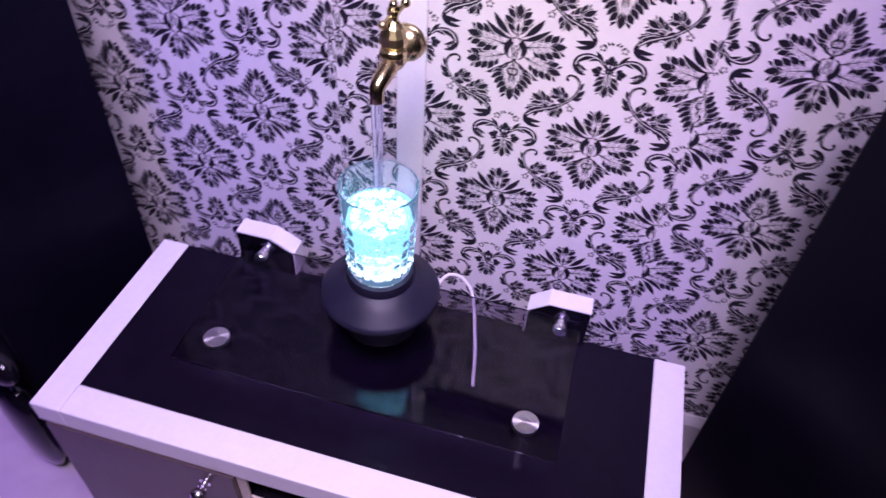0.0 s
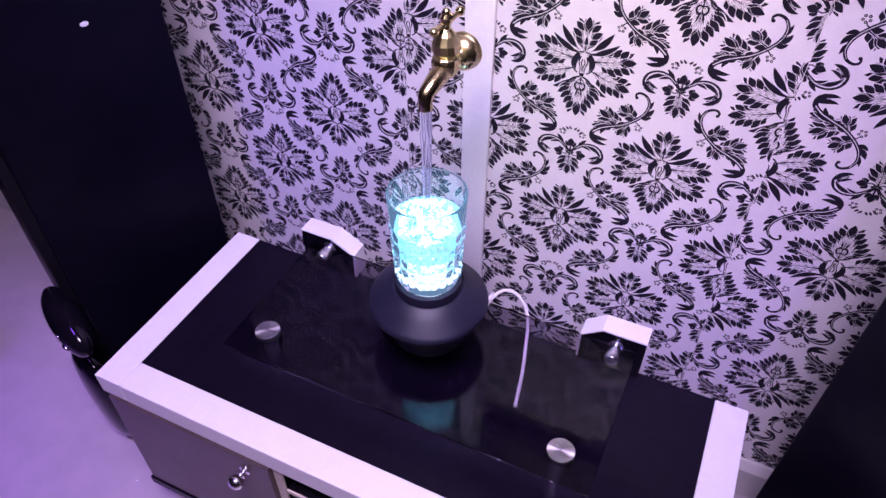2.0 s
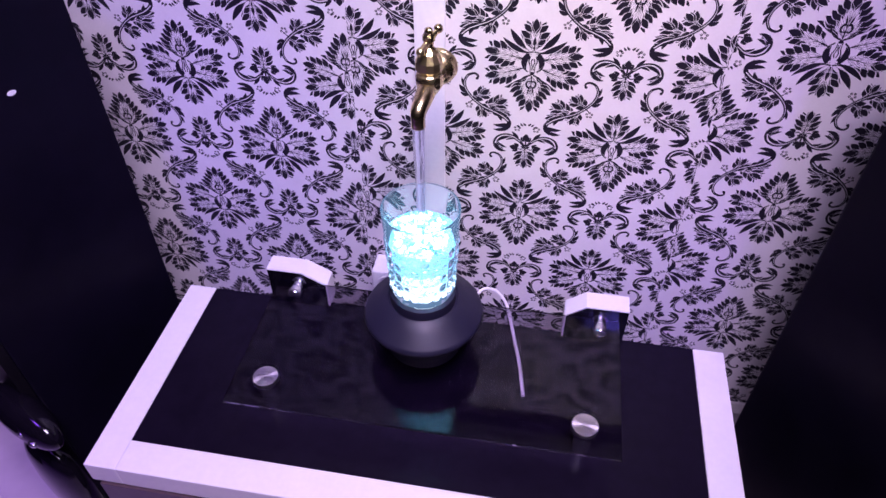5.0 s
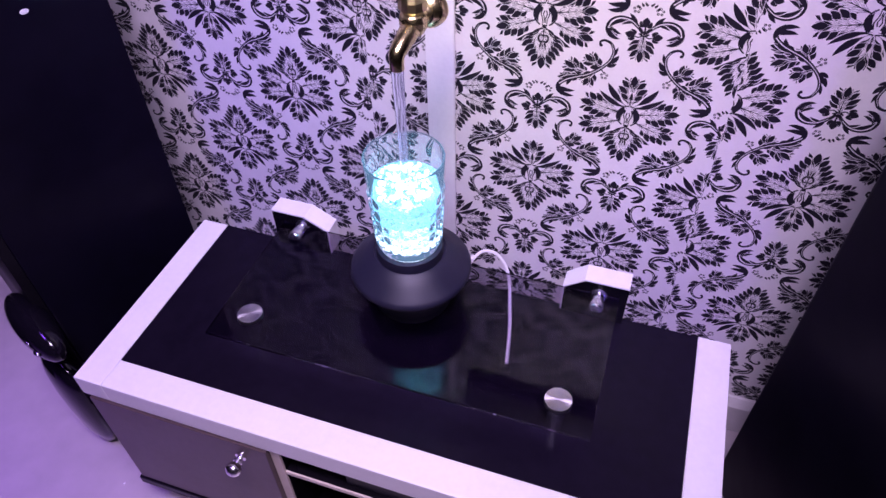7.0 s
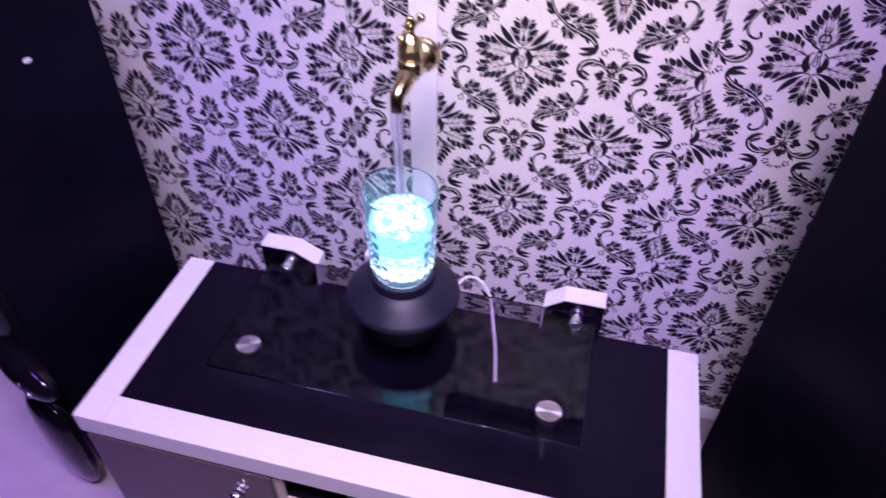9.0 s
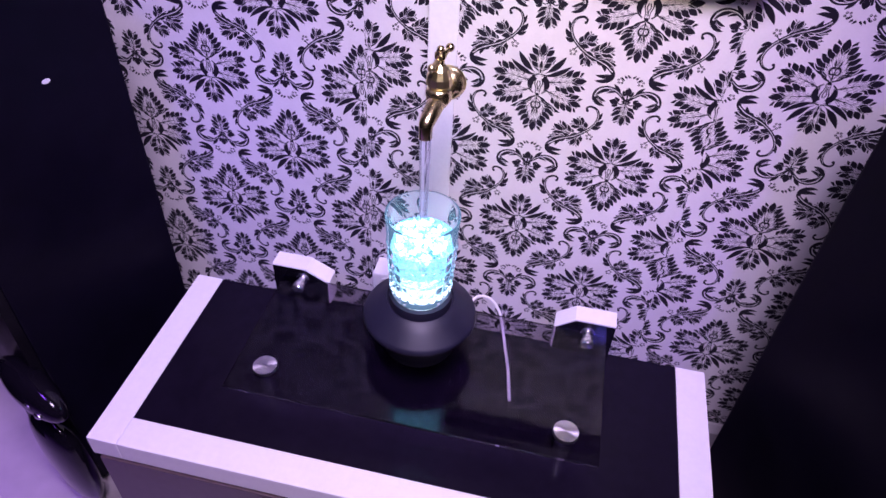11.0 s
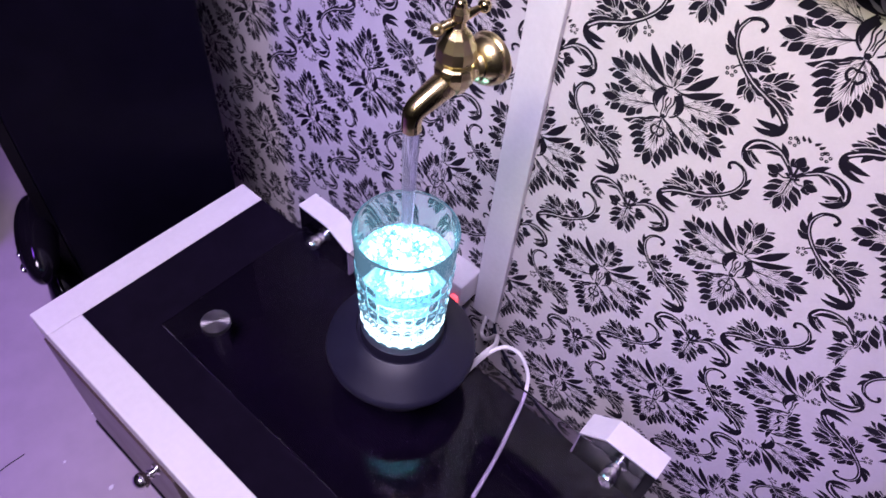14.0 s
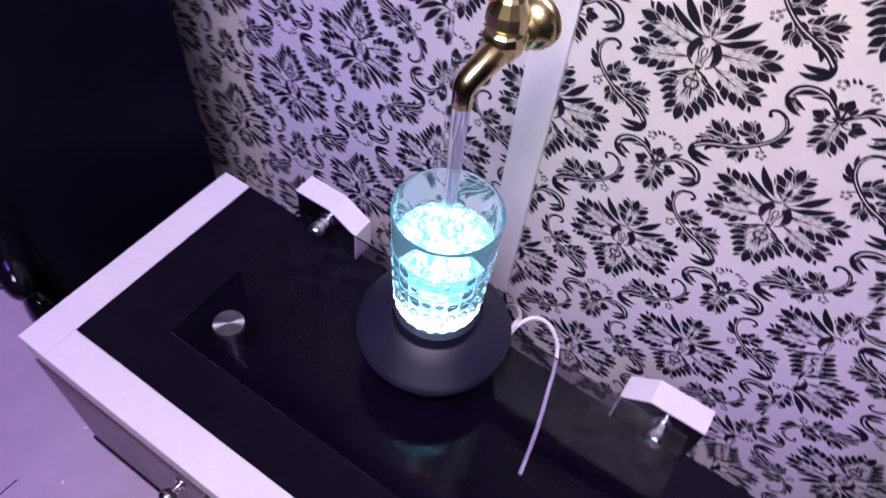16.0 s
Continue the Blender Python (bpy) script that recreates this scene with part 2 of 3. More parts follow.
class Print:
    """Flat shapes of the print, gathered as corners and faces in x and z; later shapes lie over earlier ones. Ink is 0, bare paper 1."""

    def __init__(self):
        self.v, self.f, self.layer, self.ink = [], [], 0, 0

    def strip(self, left, right):
        k = len(self.v)
        self.layer += 1
        self.v += [(*q, self.layer) for pair in zip(left, right) for q in pair]
        for i in range(len(left) - 1):
            self.f.append(((k + 2 * i, k + 2 * i + 1, k + 2 * i + 3, k + 2 * i + 2), self.ink))

    def stem(self, pts, w0, w1):
        line = spline([(x, 0, z) for x, z in pts], 6)
        l, r = [], []
        for i, c in enumerate(line):
            d = (line[min(i + 1, len(line) - 1)] - line[max(0, i - 1)]).normalized()
            w = w0 + (w1 - w0) * i / (len(line) - 1)
            l.append((c.x - d.z * w, c.z + d.x * w))
            r.append((c.x + d.z * w, c.z - d.x * w))
        self.strip(l, r)

    def finger(self, foot, tip, width, curl=0.0, full=2.2, rim=0.0006):
        """A leaf's lobe: a hair line from its foot that swells into a dark tip, with a light rim round it."""
        dx, dz = tip[0] - foot[0], tip[1] - foot[1]
        size, lean = math.hypot(dx, dz), math.degrees(math.atan2(dz, dx)) - curl * 0.5
        n = 14
        start = 0.75 - 1.3 / full
        broad = start + 0.45 * (1 - start)
        for edge in ((rim, 0.0) if rim else (0.0,)):
            l, r = [], []
            for i in range(n + 1):
                t = i / n
                a = radians(lean + curl * t)
                x, z = self.along(foot, lean, curl, size + edge, t)
                swell = math.sin(0.5 * math.pi * max(0.0, (t - start) / (broad - start))) ** 1.4 if t < broad else max(0.0, math.cos(0.5 * math.pi * (t - broad) / (1 - broad))) ** 0.85
                w = width * 0.5 * swell + 0.0002 * (1 - t) + edge * min(1.0, t * 2.5)
                l.append((x - math.sin(a) * w, z + math.cos(a) * w))
                r.append((x + math.sin(a) * w, z - math.cos(a) * w))
            self.ink = 1 if edge else 0
            self.strip(l, r)
        self.ink = 0

    def leaf(self, base, angle, length, width, bend=0.0, lobes=3, peak=0.45, tail=0.55, full=4.2, spread=0.36, fat=1.0, sides=(1, -1), inner=True):
        """An acanthus leaf: dark lobes along both edges, a pale heart with hair lines that run down to its foot."""
        step = length * 0.62 / lobes
        for k in range(lobes):
            t = 0.22 + 0.62 * (k + 0.5) / lobes
            rise = min(1.0, t / peak) ** 0.7
            half = width * 0.5 * rise * (1.0 - (1.0 - tail) * max(0.0, (t - peak) / (1 - peak)))
            for s in sides:
                a = radians(angle + bend * t)
                foot = self.along(base, angle, bend, length, max(0.02, t - spread))
                # an inner lobe, then the outer one with a tooth on its fore edge
                for reach, ahead, slim in ((0.50, 0.03, 0.60), (0.84, 0.19, 0.66), (1.0, 0.08, 0.95))[0 if inner else 1:]:
                    at = self.along(base, angle, bend, length, min(1.0, t + ahead))
                    tip = (at[0] - s * math.sin(a) * half * reach, at[1] + s * math.cos(a) * half * reach)
                    self.finger(foot, tip, step * 0.92 * fat * slim, s * 24, full, 0.0008)
        end = self.along(base, angle, bend, length, 1.0)
        a = radians(angle + bend)
        for s in (1, -1):
            at = self.along(base, angle, bend, length, 0.93)
            self.finger(self.along(base, angle, bend, length, 0.30), (at[0] - s * math.sin(a) * step * 0.55, at[1] + s * math.cos(a) * step * 0.55), step * 0.7 * fat, s * 14, full, 0.0005)
        self.finger(self.along(base, angle, bend, length, 0.35), end, step * 1.0 * fat, bend * 0.5, full, 0.0005)
        self.stem([self.along(base, angle, bend, length, t) for t in (0.0, 0.25, 0.5)], 0.0007, 0.0003)

    def bud(self, c, angle, size):
        """A round bud of three lobes on a pale foot."""
        for da, k in ((72, 0.92), (-72, 0.92), (0, 1.0)):
            a = radians(angle + da)
            foot = (c[0] - 0.35 * size * math.cos(radians(angle)), c[1] - 0.35 * size * math.sin(radians(angle)))
            tip = (c[0] + k * size * math.cos(a), c[1] + k * size * math.sin(a))
            self.finger(foot, tip, size * 1.05, 0, 1.6, 0.0003)

    def scroll(self, pts, w):
        """A tendril drawn as two dark lines about a pale core."""
        self.stem(pts, w[0], w[1])
        self.ink = 1
        n = len(pts)
        self.stem(pts[n // 5:n - n // 4], w[0] * 0.20, w[1] * 0.20)
        self.ink = 0

    @staticmethod
    def along(base, angle, bend, length, t):
        x, z, k = base[0], base[1], 8
        for i in range(k):
            a = radians(angle + bend * t * (i + 0.5) / k)
            x += math.cos(a) * length * t / k
            z += math.sin(a) * length * t / k
        return x, z

    def dot(self, c, r, n=6):
        k = len(self.v)
        self.layer += 1
        self.v += [(c[0] + r * math.cos(2 * math.pi * i / n), c[1] + r * math.sin(2 * math.pi * i / n), self.layer) for i in range(n)]
        self.f.append((tuple(range(k, k + n)), self.ink))

    def flower(self, c, r):
        for i in range(5):
            a = 2 * math.pi * i / 5 + 0.3
            x, z = c[0] + r * math.cos(a), c[1] + r * math.sin(a)
            o = [(x + r * 0.48 * math.cos(b), z + r * 0.48 * math.sin(b)) for b in np.linspace(0, 2 * math.pi, 8)]
            i_ = [(x + r * 0.16 * math.cos(b), z + r * 0.16 * math.sin(b)) for b in np.linspace(0, 2 * math.pi, 8)]
            self.strip(i_, o)


def medallion():
    p = Print()
    for s in (1, -1):
        A = lambda a: a if s > 0 else 180 - a
        # lower horn, the two side leaves, the upper horns
        p.finger((s * 0.0030, -0.0110), (s * 0.0285, -0.0285), 0.0066, s * 44, 2.0)
        p.finger((s * 0.0040, -0.0130), (s * 0.0215, -0.0300), 0.0048, s * 40, 2.0)
        p.leaf((s * 0.0095, -0.0040), A(-22), 0.0420, 0.0275, s * 8, 4, 0.45, 0.66, 4.8, fat=1.15)
        p.leaf((s * 0.0085, 0.0060), A(11), 0.0430, 0.0305, s * 0, 4, 0.45, 0.66, 4.8, fat=1.15)
        p.finger((s * 0.0020, 0.0120), (s * 0.0330, 0.0290), 0.0056, s * 36, 2.0)
        p.finger((s * 0.0020, 0.0140), (s * 0.0255, 0.0390), 0.0066, s * 34, 2.2)
        p.finger((s * 0.0015, 0.0160), (s * 0.0150, 0.0335), 0.0066, s * -34, 2.0)
        # lyre in the middle: a dark crescent and hair lines about the axis
        p.stem([(s * 0.0045, 0.0125), (s * 0.0100, 0.0080), (s * 0.0112, 0.0015), (s * 0.0085, -0.0045), (s * 0.0045, -0.0080)], 0.0009, 0.0007)
        p.finger((s * 0.0050, 0.0115), (s * 0.0065, -0.0060), 0.0056, s * -70, 1.1, 0)
        p.stem([(s * 0.0030, 0.0100), (s * 0.0042, 0.0040), (s * 0.0024, -0.0020), (s * 0.0022, -0.0090)], 0.0007, 0.0004)
        p.stem([(s * 0.0008, 0.0070), (s * 0.0018, 0.0030), (s * 0.0006, -0.0010), (s * 0.0008, -0.0060)], 0.0006, 0.0004)
        p.stem([(s * 0.0005, 0.0150), (s * 0.0060, 0.0140), (s * 0.0120, 0.0160)], 0.0008, 0.0004)
    p.leaf((0, 0.0160), 90, 0.0345, 0.0300, 0, 3, 0.50, 0.60, 3.4, 0.34, 1.0, inner=False)
    p.finger((0, 0.0225), (0, 0.0315), 0.0034, 0, 1.0)
    # the pale fan that hangs to a point, its toothed edge dark
    p.leaf((0, -0.0120), -90, 0.0445, 0.0480, 0, 5, 0.34, 0.20, 5.2, 0.42, 1.4, inner=False)
    for s in (1, -1):
        p.stem([(0, -0.0195), (s * 0.0034, -0.0190), (s * 0.0050, -0.0225), (s * 0.0030, -0.0262), (s * 0.0008, -0.0255)], 0.0007, 0.0012)
        p.finger((s * 0.0015, -0.0270), (s * 0.0036, -0.0350), 0.0016, 0, 1.4, 0)
        p.stem([(s * 0.0012, -0.0115), (s * 0.0080, -0.0145), (s * 0.0125, -0.0205), (s * 0.0150, -0.0270)], 0.0009, 0.0004)
    p.dot((0, -0.0095), 0.0022, 8)
    return p


def fleur():
    """Two scrolls about a hanging leaf, three buds between them and an arch of small flowers over them."""
    p = Print()
    for s in (1, -1):
        A = lambda a: a if s > 0 else 180 - a
        p.finger((s * 0.0080, 0.0030), (s * 0.0165, 0.0160), 0.0042, s * -34, 1.7)
        p.scroll([(s * 0.0010, -0.0030), (s * 0.0060, 0.0030), (s * 0.0140, 0.0088), (s * 0.0235, 0.0100), (s * 0.0310, 0.0060), (s * 0.0335, -0.0010), (s * 0.0305, -0.0075), (s * 0.0250, -0.0095)], (0.0014, 0.0040))
        p.finger((s * 0.0170, 0.0080), (s * 0.0345, -0.0020), 0.0040, s * -70, 1.5)
        p.finger((s * 0.0340, -0.0035), (s * 0.0205, -0.0118), 0.0046, s * -70, 1.3)
        p.finger((s * 0.0305, -0.0005), (s * 0.0205, -0.0062), 0.0030, s * -50, 1.6)
        p.finger((s * 0.0120, 0.0070), (s * 0.0225, 0.0036), 0.0026, s * -40, 1.5)
        p.stem([(s * 0.0010, -0.0050), (s * 0.0050, -0.0070), (s * 0.0085, -0.0060)], 0.0007, 0.0005)
        p.bud((s * 0.0112, -0.0052), A(10), 0.0066)
        p.flower((s * 0.0105, 0.0205), 0.0028)
        for a in (50, 68, 84):
            p.finger((s * 0.0125 * math.cos(radians(a)), 0.0125 + 0.0125 * math.sin(radians(a))), (s * 0.0125 * math.cos(radians(a - 15)), 0.0130 + 0.0155 * math.sin(radians(a))), 0.0019, s * 30, 1.2, 0)
    p.stem([(0, -0.0040), (0.0002, 0.0010), (0, 0.0050)], 0.0011, 0.0007)
    p.bud((0, 0.0070), 90, 0.0068)
    p.leaf((0, -0.0050), -90, 0.0285, 0.0290, 0, 3, 0.42, 0.45, 2.8, 0.40, 1.05)
    p.stem([(-0.0048, -0.0030), (0, -0.0052), (0.0048, -0.0030)], 0.0009, 0.0009)
    return p


def sprig():
    """A leafy scroll that climbs to the right and ends in a curl."""
    p = Print()
    line = [(-0.0215, -0.0320), (-0.0270, -0.0275), (-0.0270, -0.0205), (-0.0190, -0.0140), (-0.0080, -0.0090), (0.0020, -0.0045), (0.0130, 0.0040), (0.0205, 0.0135), (0.0228, 0.0235), (0.0195, 0.0315), (0.0130, 0.0345), (0.0088, 0.0325), (0.0088, 0.0290)]
    # outer leaf beside the curl
    p.finger((0.0185, 0.0080), (0.0275, 0.0110), 0.0050, 30, 1.4)
    p.finger((0.0205, 0.0110), (0.0285, 0.0205), 0.0050, 36, 1.5)
    p.finger((0.0222, 0.0180), (0.0262, 0.0290), 0.0034, 14, 1.5)
    # two leaves over the stem
    p.leaf((0.0150, 0.0040), 158, 0.0235, 0.0190, -24, 2, 0.55, 0.85, 2.6, 0.42, 0.85)
    p.leaf((0.0040, -0.0045), 176, 0.0310, 0.0200, -36, 3, 0.60, 0.90, 2.8, 0.42, 0.95)
    p.leaf((-0.0060, -0.0085), 198, 0.0240, 0.0120, -16, 2, 0.60, 0.80, 2.2, 0.5, 0.8)
    p.finger((-0.0060, -0.0090), (-0.0270, -0.0150), 0.0040, 26, 1.6)
    # one leaf under it
    p.leaf((0.0080, -0.0010), 228, 0.0205, 0.0190, 24, 2, 0.50, 0.85, 2.4, 0.42, 0.85)
    # the hooked foot with its lobes
    p.finger((-0.0280, -0.0240), (-0.0095, -0.0262), 0.0048, 44, 1.5)
    p.finger((-0.0255, -0.0295), (-0.0100, -0.0325), 0.0044, 44, 1.4)
    p.finger((-0.0150, -0.0130), (-0.0190, -0.0215), 0.0040, 40, 1.3)
    p.scroll(line, (0.0026, 0.0010))
    p.dot((0.0096, 0.0288), 0.0017, 8)
    p.stem([(0.0120, 0.0030), (0.0150, 0.0010), (0.0165, -0.0015)], 0.0006, 0.0004)
    p.flower((0.0172, -0.0040), 0.0029)
    return p


def paper_strip(x0, x1, ax, az, flip):
    """One length of paper from x0 to x1: a medallion lies at (ax, az); a flipped length hangs upside down."""
    HX, HZ = 0.0955, 0.0985
    med, fl, sp = medallion(), fleur(), sprig()
    V, F, I = [], [], []

    def stamp(p, cx, cz, mx=1):
        mz = -1 if flip else 1
        k = len(V)
        I.extend(ink for f, ink in p.f)
        V.extend((cx + mx * x, -7e-7 * layer, cz + mz * z) for x, z, layer in p.v)
        F.extend(tuple(k + i for i in f) for f, ink in p.f)

    for i in range(-14, 15):
        for j in range(-12, 13):
            cx, cz = ax + i * HX, az + j * HZ
            if not (x0 - 0.08 < cx < x1 + 0.08 and 0.03 < cz < 1.45):
                continue
            stamp(med if (i + j) % 2 == 0 else fl, cx, cz)
            # each pair of neighbours along a slope has a sprig between them
            if (i + j) % 2 == 0:
                stamp(sp, cx + HX / 2, cz + (-HZ if not flip else HZ) / 2 * 1.0, 1)
                stamp(sp, cx - HX / 2, cz + (-HZ if not flip else HZ) / 2 * 1.0, -1)
    me = bpy.data.meshes.new("printed_pattern")
    me.from_pydata(V, [], F)
    me.polygons.foreach_set("material_index", I)
    bm = bmesh.new()
    bm.from_mesh(me)
    for at, no in (((x0, 0, 0), (-1, 0, 0)), ((x1, 0, 0), (1, 0, 0)), ((0, 0, 0.069), (0, 0, -1)), ((0, 0, 1.45), (0, 0, 1))):
        bmesh.ops.bisect_plane(bm, geom=list(bm.verts) + list(bm.edges) + list(bm.faces), plane_co=at, plane_no=no, clear_outer=True)
    bmesh.ops.translate(bm, vec=(0, WALL_Y - 0.00008, 0), verts=bm.verts)
    bpy.data.meshes.remove(me)
    ob = part("printed_pattern", bm, INK, WALL)
    ob.data.materials.append(PAPER)
    ob["kind"] = "stuff"
    return ob


paper_strip(-0.30, 0.2105, 0.1100, 0.4480, True)
paper_strip(0.2110, 0.5970, 0.4065, 0.3860, False)
paper_strip(0.5975, 1.05, 0.6900, 0.4260, True)


def trunking():
    t = thing("cable_trunking", (0.304, WALL_Y, 0.225), "white plastic cable trunking upright on the papered wall", "trunking")
    part("channel", box(0.2855, 0.3145, WALL_Y - 0.006, WALL_Y - 0.0005, 0.225, 1.86, 0.0008), WHITE_PLASTIC, t)
    part("lid", box(0.2840, 0.3160, WALL_Y - 0.0095, WALL_Y - 0.0058, 0.226, 1.859, 0.0012), WHITE_PLASTIC, t)


trunking()

# ---- the table ----
TX0, TX1, TY0, TY1, TZ = 0.0, 0.662, 0.510, 0.769, 0.290


def table():
    t = thing("low_cabinet", (0.331, 0.64, 0.0), "low black cabinet with white-edged top and knobbed doors", "cabinet")
    top = part("top_panel", box(0.035, 0.627, 0.545, TY1, TZ - 0.026, TZ - 0.0006, 0.0006), BLACK_TOP, t, "black laminate table top")
    part("white_edge", box(TX0, 0.0349, TY0, TY1, TZ - 0.030, TZ, 0.0014), WHITE_LAM, t, "white edge board")
    part("white_edge", box(0.6271, TX1, TY0, TY1, TZ - 0.030, TZ, 0.0014), WHITE_LAM, t, "white edge board")
    part("white_edge", box(0.0351, 0.6269, TY0, 0.5449, TZ - 0.030, TZ, 0.0014), WHITE_LAM, t, "white edge board")
    part("side_panel", box(0.008, 0.020, 0.516, 0.765, 0.075, 0.2595), BLACK_BOX, t)
    part("side_panel", box(0.642, 0.654, 0.516, 0.765, 0.075, 0.2595), BLACK_BOX, t)
    part("back_panel", box(0.020, 0.642, 0.757, 0.765, 0.075, 0.2595), BLACK_BOX, t)
    part("bottom_panel", box(0.004, 0.658, 0.506, 0.765, 0.060, 0.0745), BLACK_BOX, t)
    part("plinth", box(0.03, 0.63, 0.53, 0.76, 0.0, 0.0595), SKIRT, t)
    for x in (0.226, 0.424):
        d = part("divider", box(x, x + 0.011, 0.5165, 0.756, 0.075, 0.2595, 0.0005), BLACK_BOX, t, "dark upright divider")
        part("edge_band", box(x, x + 0.011, 0.5135, 0.5164, 0.075, 0.2595, 0.0006), CREAM, d, "cream edge band")
    d = part("shelf", box(0.2375, 0.4235, 0.5165, 0.756, 0.209, 0.215, 0.0005), BLACK_BOX, t, "dark shelf")
    part("edge_band", box(0.2375, 0.4235, 0.5140, 0.5164, 0.209, 0.215, 0.0006), CREAM, d, "cream edge band")
    for x0, x1 in ((0.0085, 0.2255), (0.4365, 0.6535)):
        d = part("door", box(x0, x1, 0.508, 0.5160, 0.077, 0.258, 0.001), DRAWER, t, "dark brown cabinet door")
        kx = x1 - 0.034 if x0 < 0.2 else x0 + 0.034
        m = Matrix.Translation((kx, 0.508, 0.233)) @ Matrix.Rotation(radians(90), 4, "X")
        part("knob", lathe([(0, 0), (0.0066, 0), (0.0066, 0.0015), (0.0034, 0.0025), (0.0030, 0.0045), (0.0052, 0.006), (0.0052, 0.0075), (0.0035, 0.0085), (0.0066, 0.0110), (0.0088, 0.0150), (0.0082, 0.0190), (0.0048, 0.0225), (0, 0.0235)], m, 24), CHROME, d, "chrome door knob", True)


table()


def games_box():
    """The dark box in the open compartment."""
    solo(part("storage_box", box(0.305, 0.418, 0.522, 0.70, 0.2155, 0.250, 0.002), MATT_BLACK), "small dark box on the open cabinet shelf", "box")


games_box()


def ear(x0, x1, inner):
    """A white-topped black bracket with its inner corner cut off and a chrome bolt."""
    t = thing("mirror_bracket", ((x0 + x1) / 2, 0.772, TZ), "black bracket with white edges and chrome pivot bolt", "bracket", "mirror brackets")
    if inner > 0:
        out = [(x0, TZ), (x1, TZ), (x1, 0.328), (x1 - 0.029, 0.3445), (x0, 0.3445)]
    else:
        out = [(x0, TZ), (x1, TZ), (x1, 0.3465), (x0 + 0.022, 0.3465), (x0, 0.330)]
    part("board", prism(out, 0.7605, 0.7835, 0.0006), PATENT, t, "gloss black board")
    # the white band follows the top and the cut corner
    top = out[2:] if inner > 0 else [out[2], out[3], out[4]]
    lift = [(x + (0.0012 if inner > 0 else -0.0012), z + 0.0016) for x, z in top]
    lift[0] = (top[0][0] + (0.0016 if inner > 0 else 0.0), lift[0][1])
    if inner > 0:
        lift[-1] = (top[-1][0], top[-1][1] + 0.0016)
        band = [(x1, TZ + 0.002), *top, *lift[::-1], (x1 + 0.0016, TZ + 0.002)]
    else:
        lift[0] = (top[0][0], top[0][1] + 0.0016)
        lift[-1] = (top[-1][0] - 0.0016, top[-1][1])
        band = [*top, (x0, TZ + 0.002), (x0 - 0.0016, TZ + 0.002), *lift[::-1]]
    part("edge_band", prism(band, 0.7600, 0.7840, 0), WHITE_LAM, t, "white edge band")
    cx = (x0 + x1) / 2 + (0.004 if inner > 0 else 0.004)
    m = Matrix.Translation((cx, 0.7605, 0.3315)) @ Matrix.Rotation(radians(90), 4, "X")
    b = part("pivot_bolt", lathe([(0, 0), (0.0085, 0), (0.0085, 0.002), (0.0045, 0.0025), (0.0045, 0.006), (0.0066, 0.0065), (0.0066, 0.010), (0.0052, 0.0105), (0.0052, 0.0125), (0.0072, 0.0135), (0.0074, 0.021), (0.0060, 0.0235), (0, 0.024)], m, 24), CHROME, t, "chrome pivot bolt", True)


ear(0.115, 0.187, 1)
ear(0.475, 0.544, -1)


def glass_shelf():
    t = thing("glass_shelf", (0.333, 0.68, TZ), "smoked glass plate on aluminium standoffs over the table top", "glass shelf")
    plate = part("glass_plate", box(0.130, 0.536, 0.582, 0.760, 0.3272, 0.331, 0.0006), PLATE, t, "smoked glass plate")
    plate.visible_shadow = False
    for x, y in ((0.1655, 0.6155), (0.4995, 0.6120)):
        s = part("standoff", lathe([(0, TZ), (0.0085, TZ), (0.0085, 0.3270), (0, 0.3270)], Matrix.Translation((x, y, 0)), 24), CHROME, t, "chrome standoff pin", True)
        bm = lathe([(0, 0.0001), (0.0130, 0.0001), (0.0136, 0.0007), (0.0136, 0.0042), (0.0130, 0.0050), (0, 0.0052)], Matrix(), 40)
        me = bpy.data.meshes.new("cap")
        bmesh.ops.recalc_face_normals(bm, faces=bm.faces)
        bm.to_mesh(me)
        bm.free()
        me.transform(Matrix.Scale(U, 4))
        me.materials.append(ALU)
        me.shade_smooth()
        me.set_sharp_from_angle(angle=radians(30))
        cap = new("cap", me)
        cap.parent = t
        cap.location = Vector((x, y, 0.3312)) * U - t.location
        cap["label"] = "spun aluminium cap"


glass_shelf()

# ---- the tap fountain ----
FX, FY, PLATE_Z = 0.321, 0.697, 0.3312


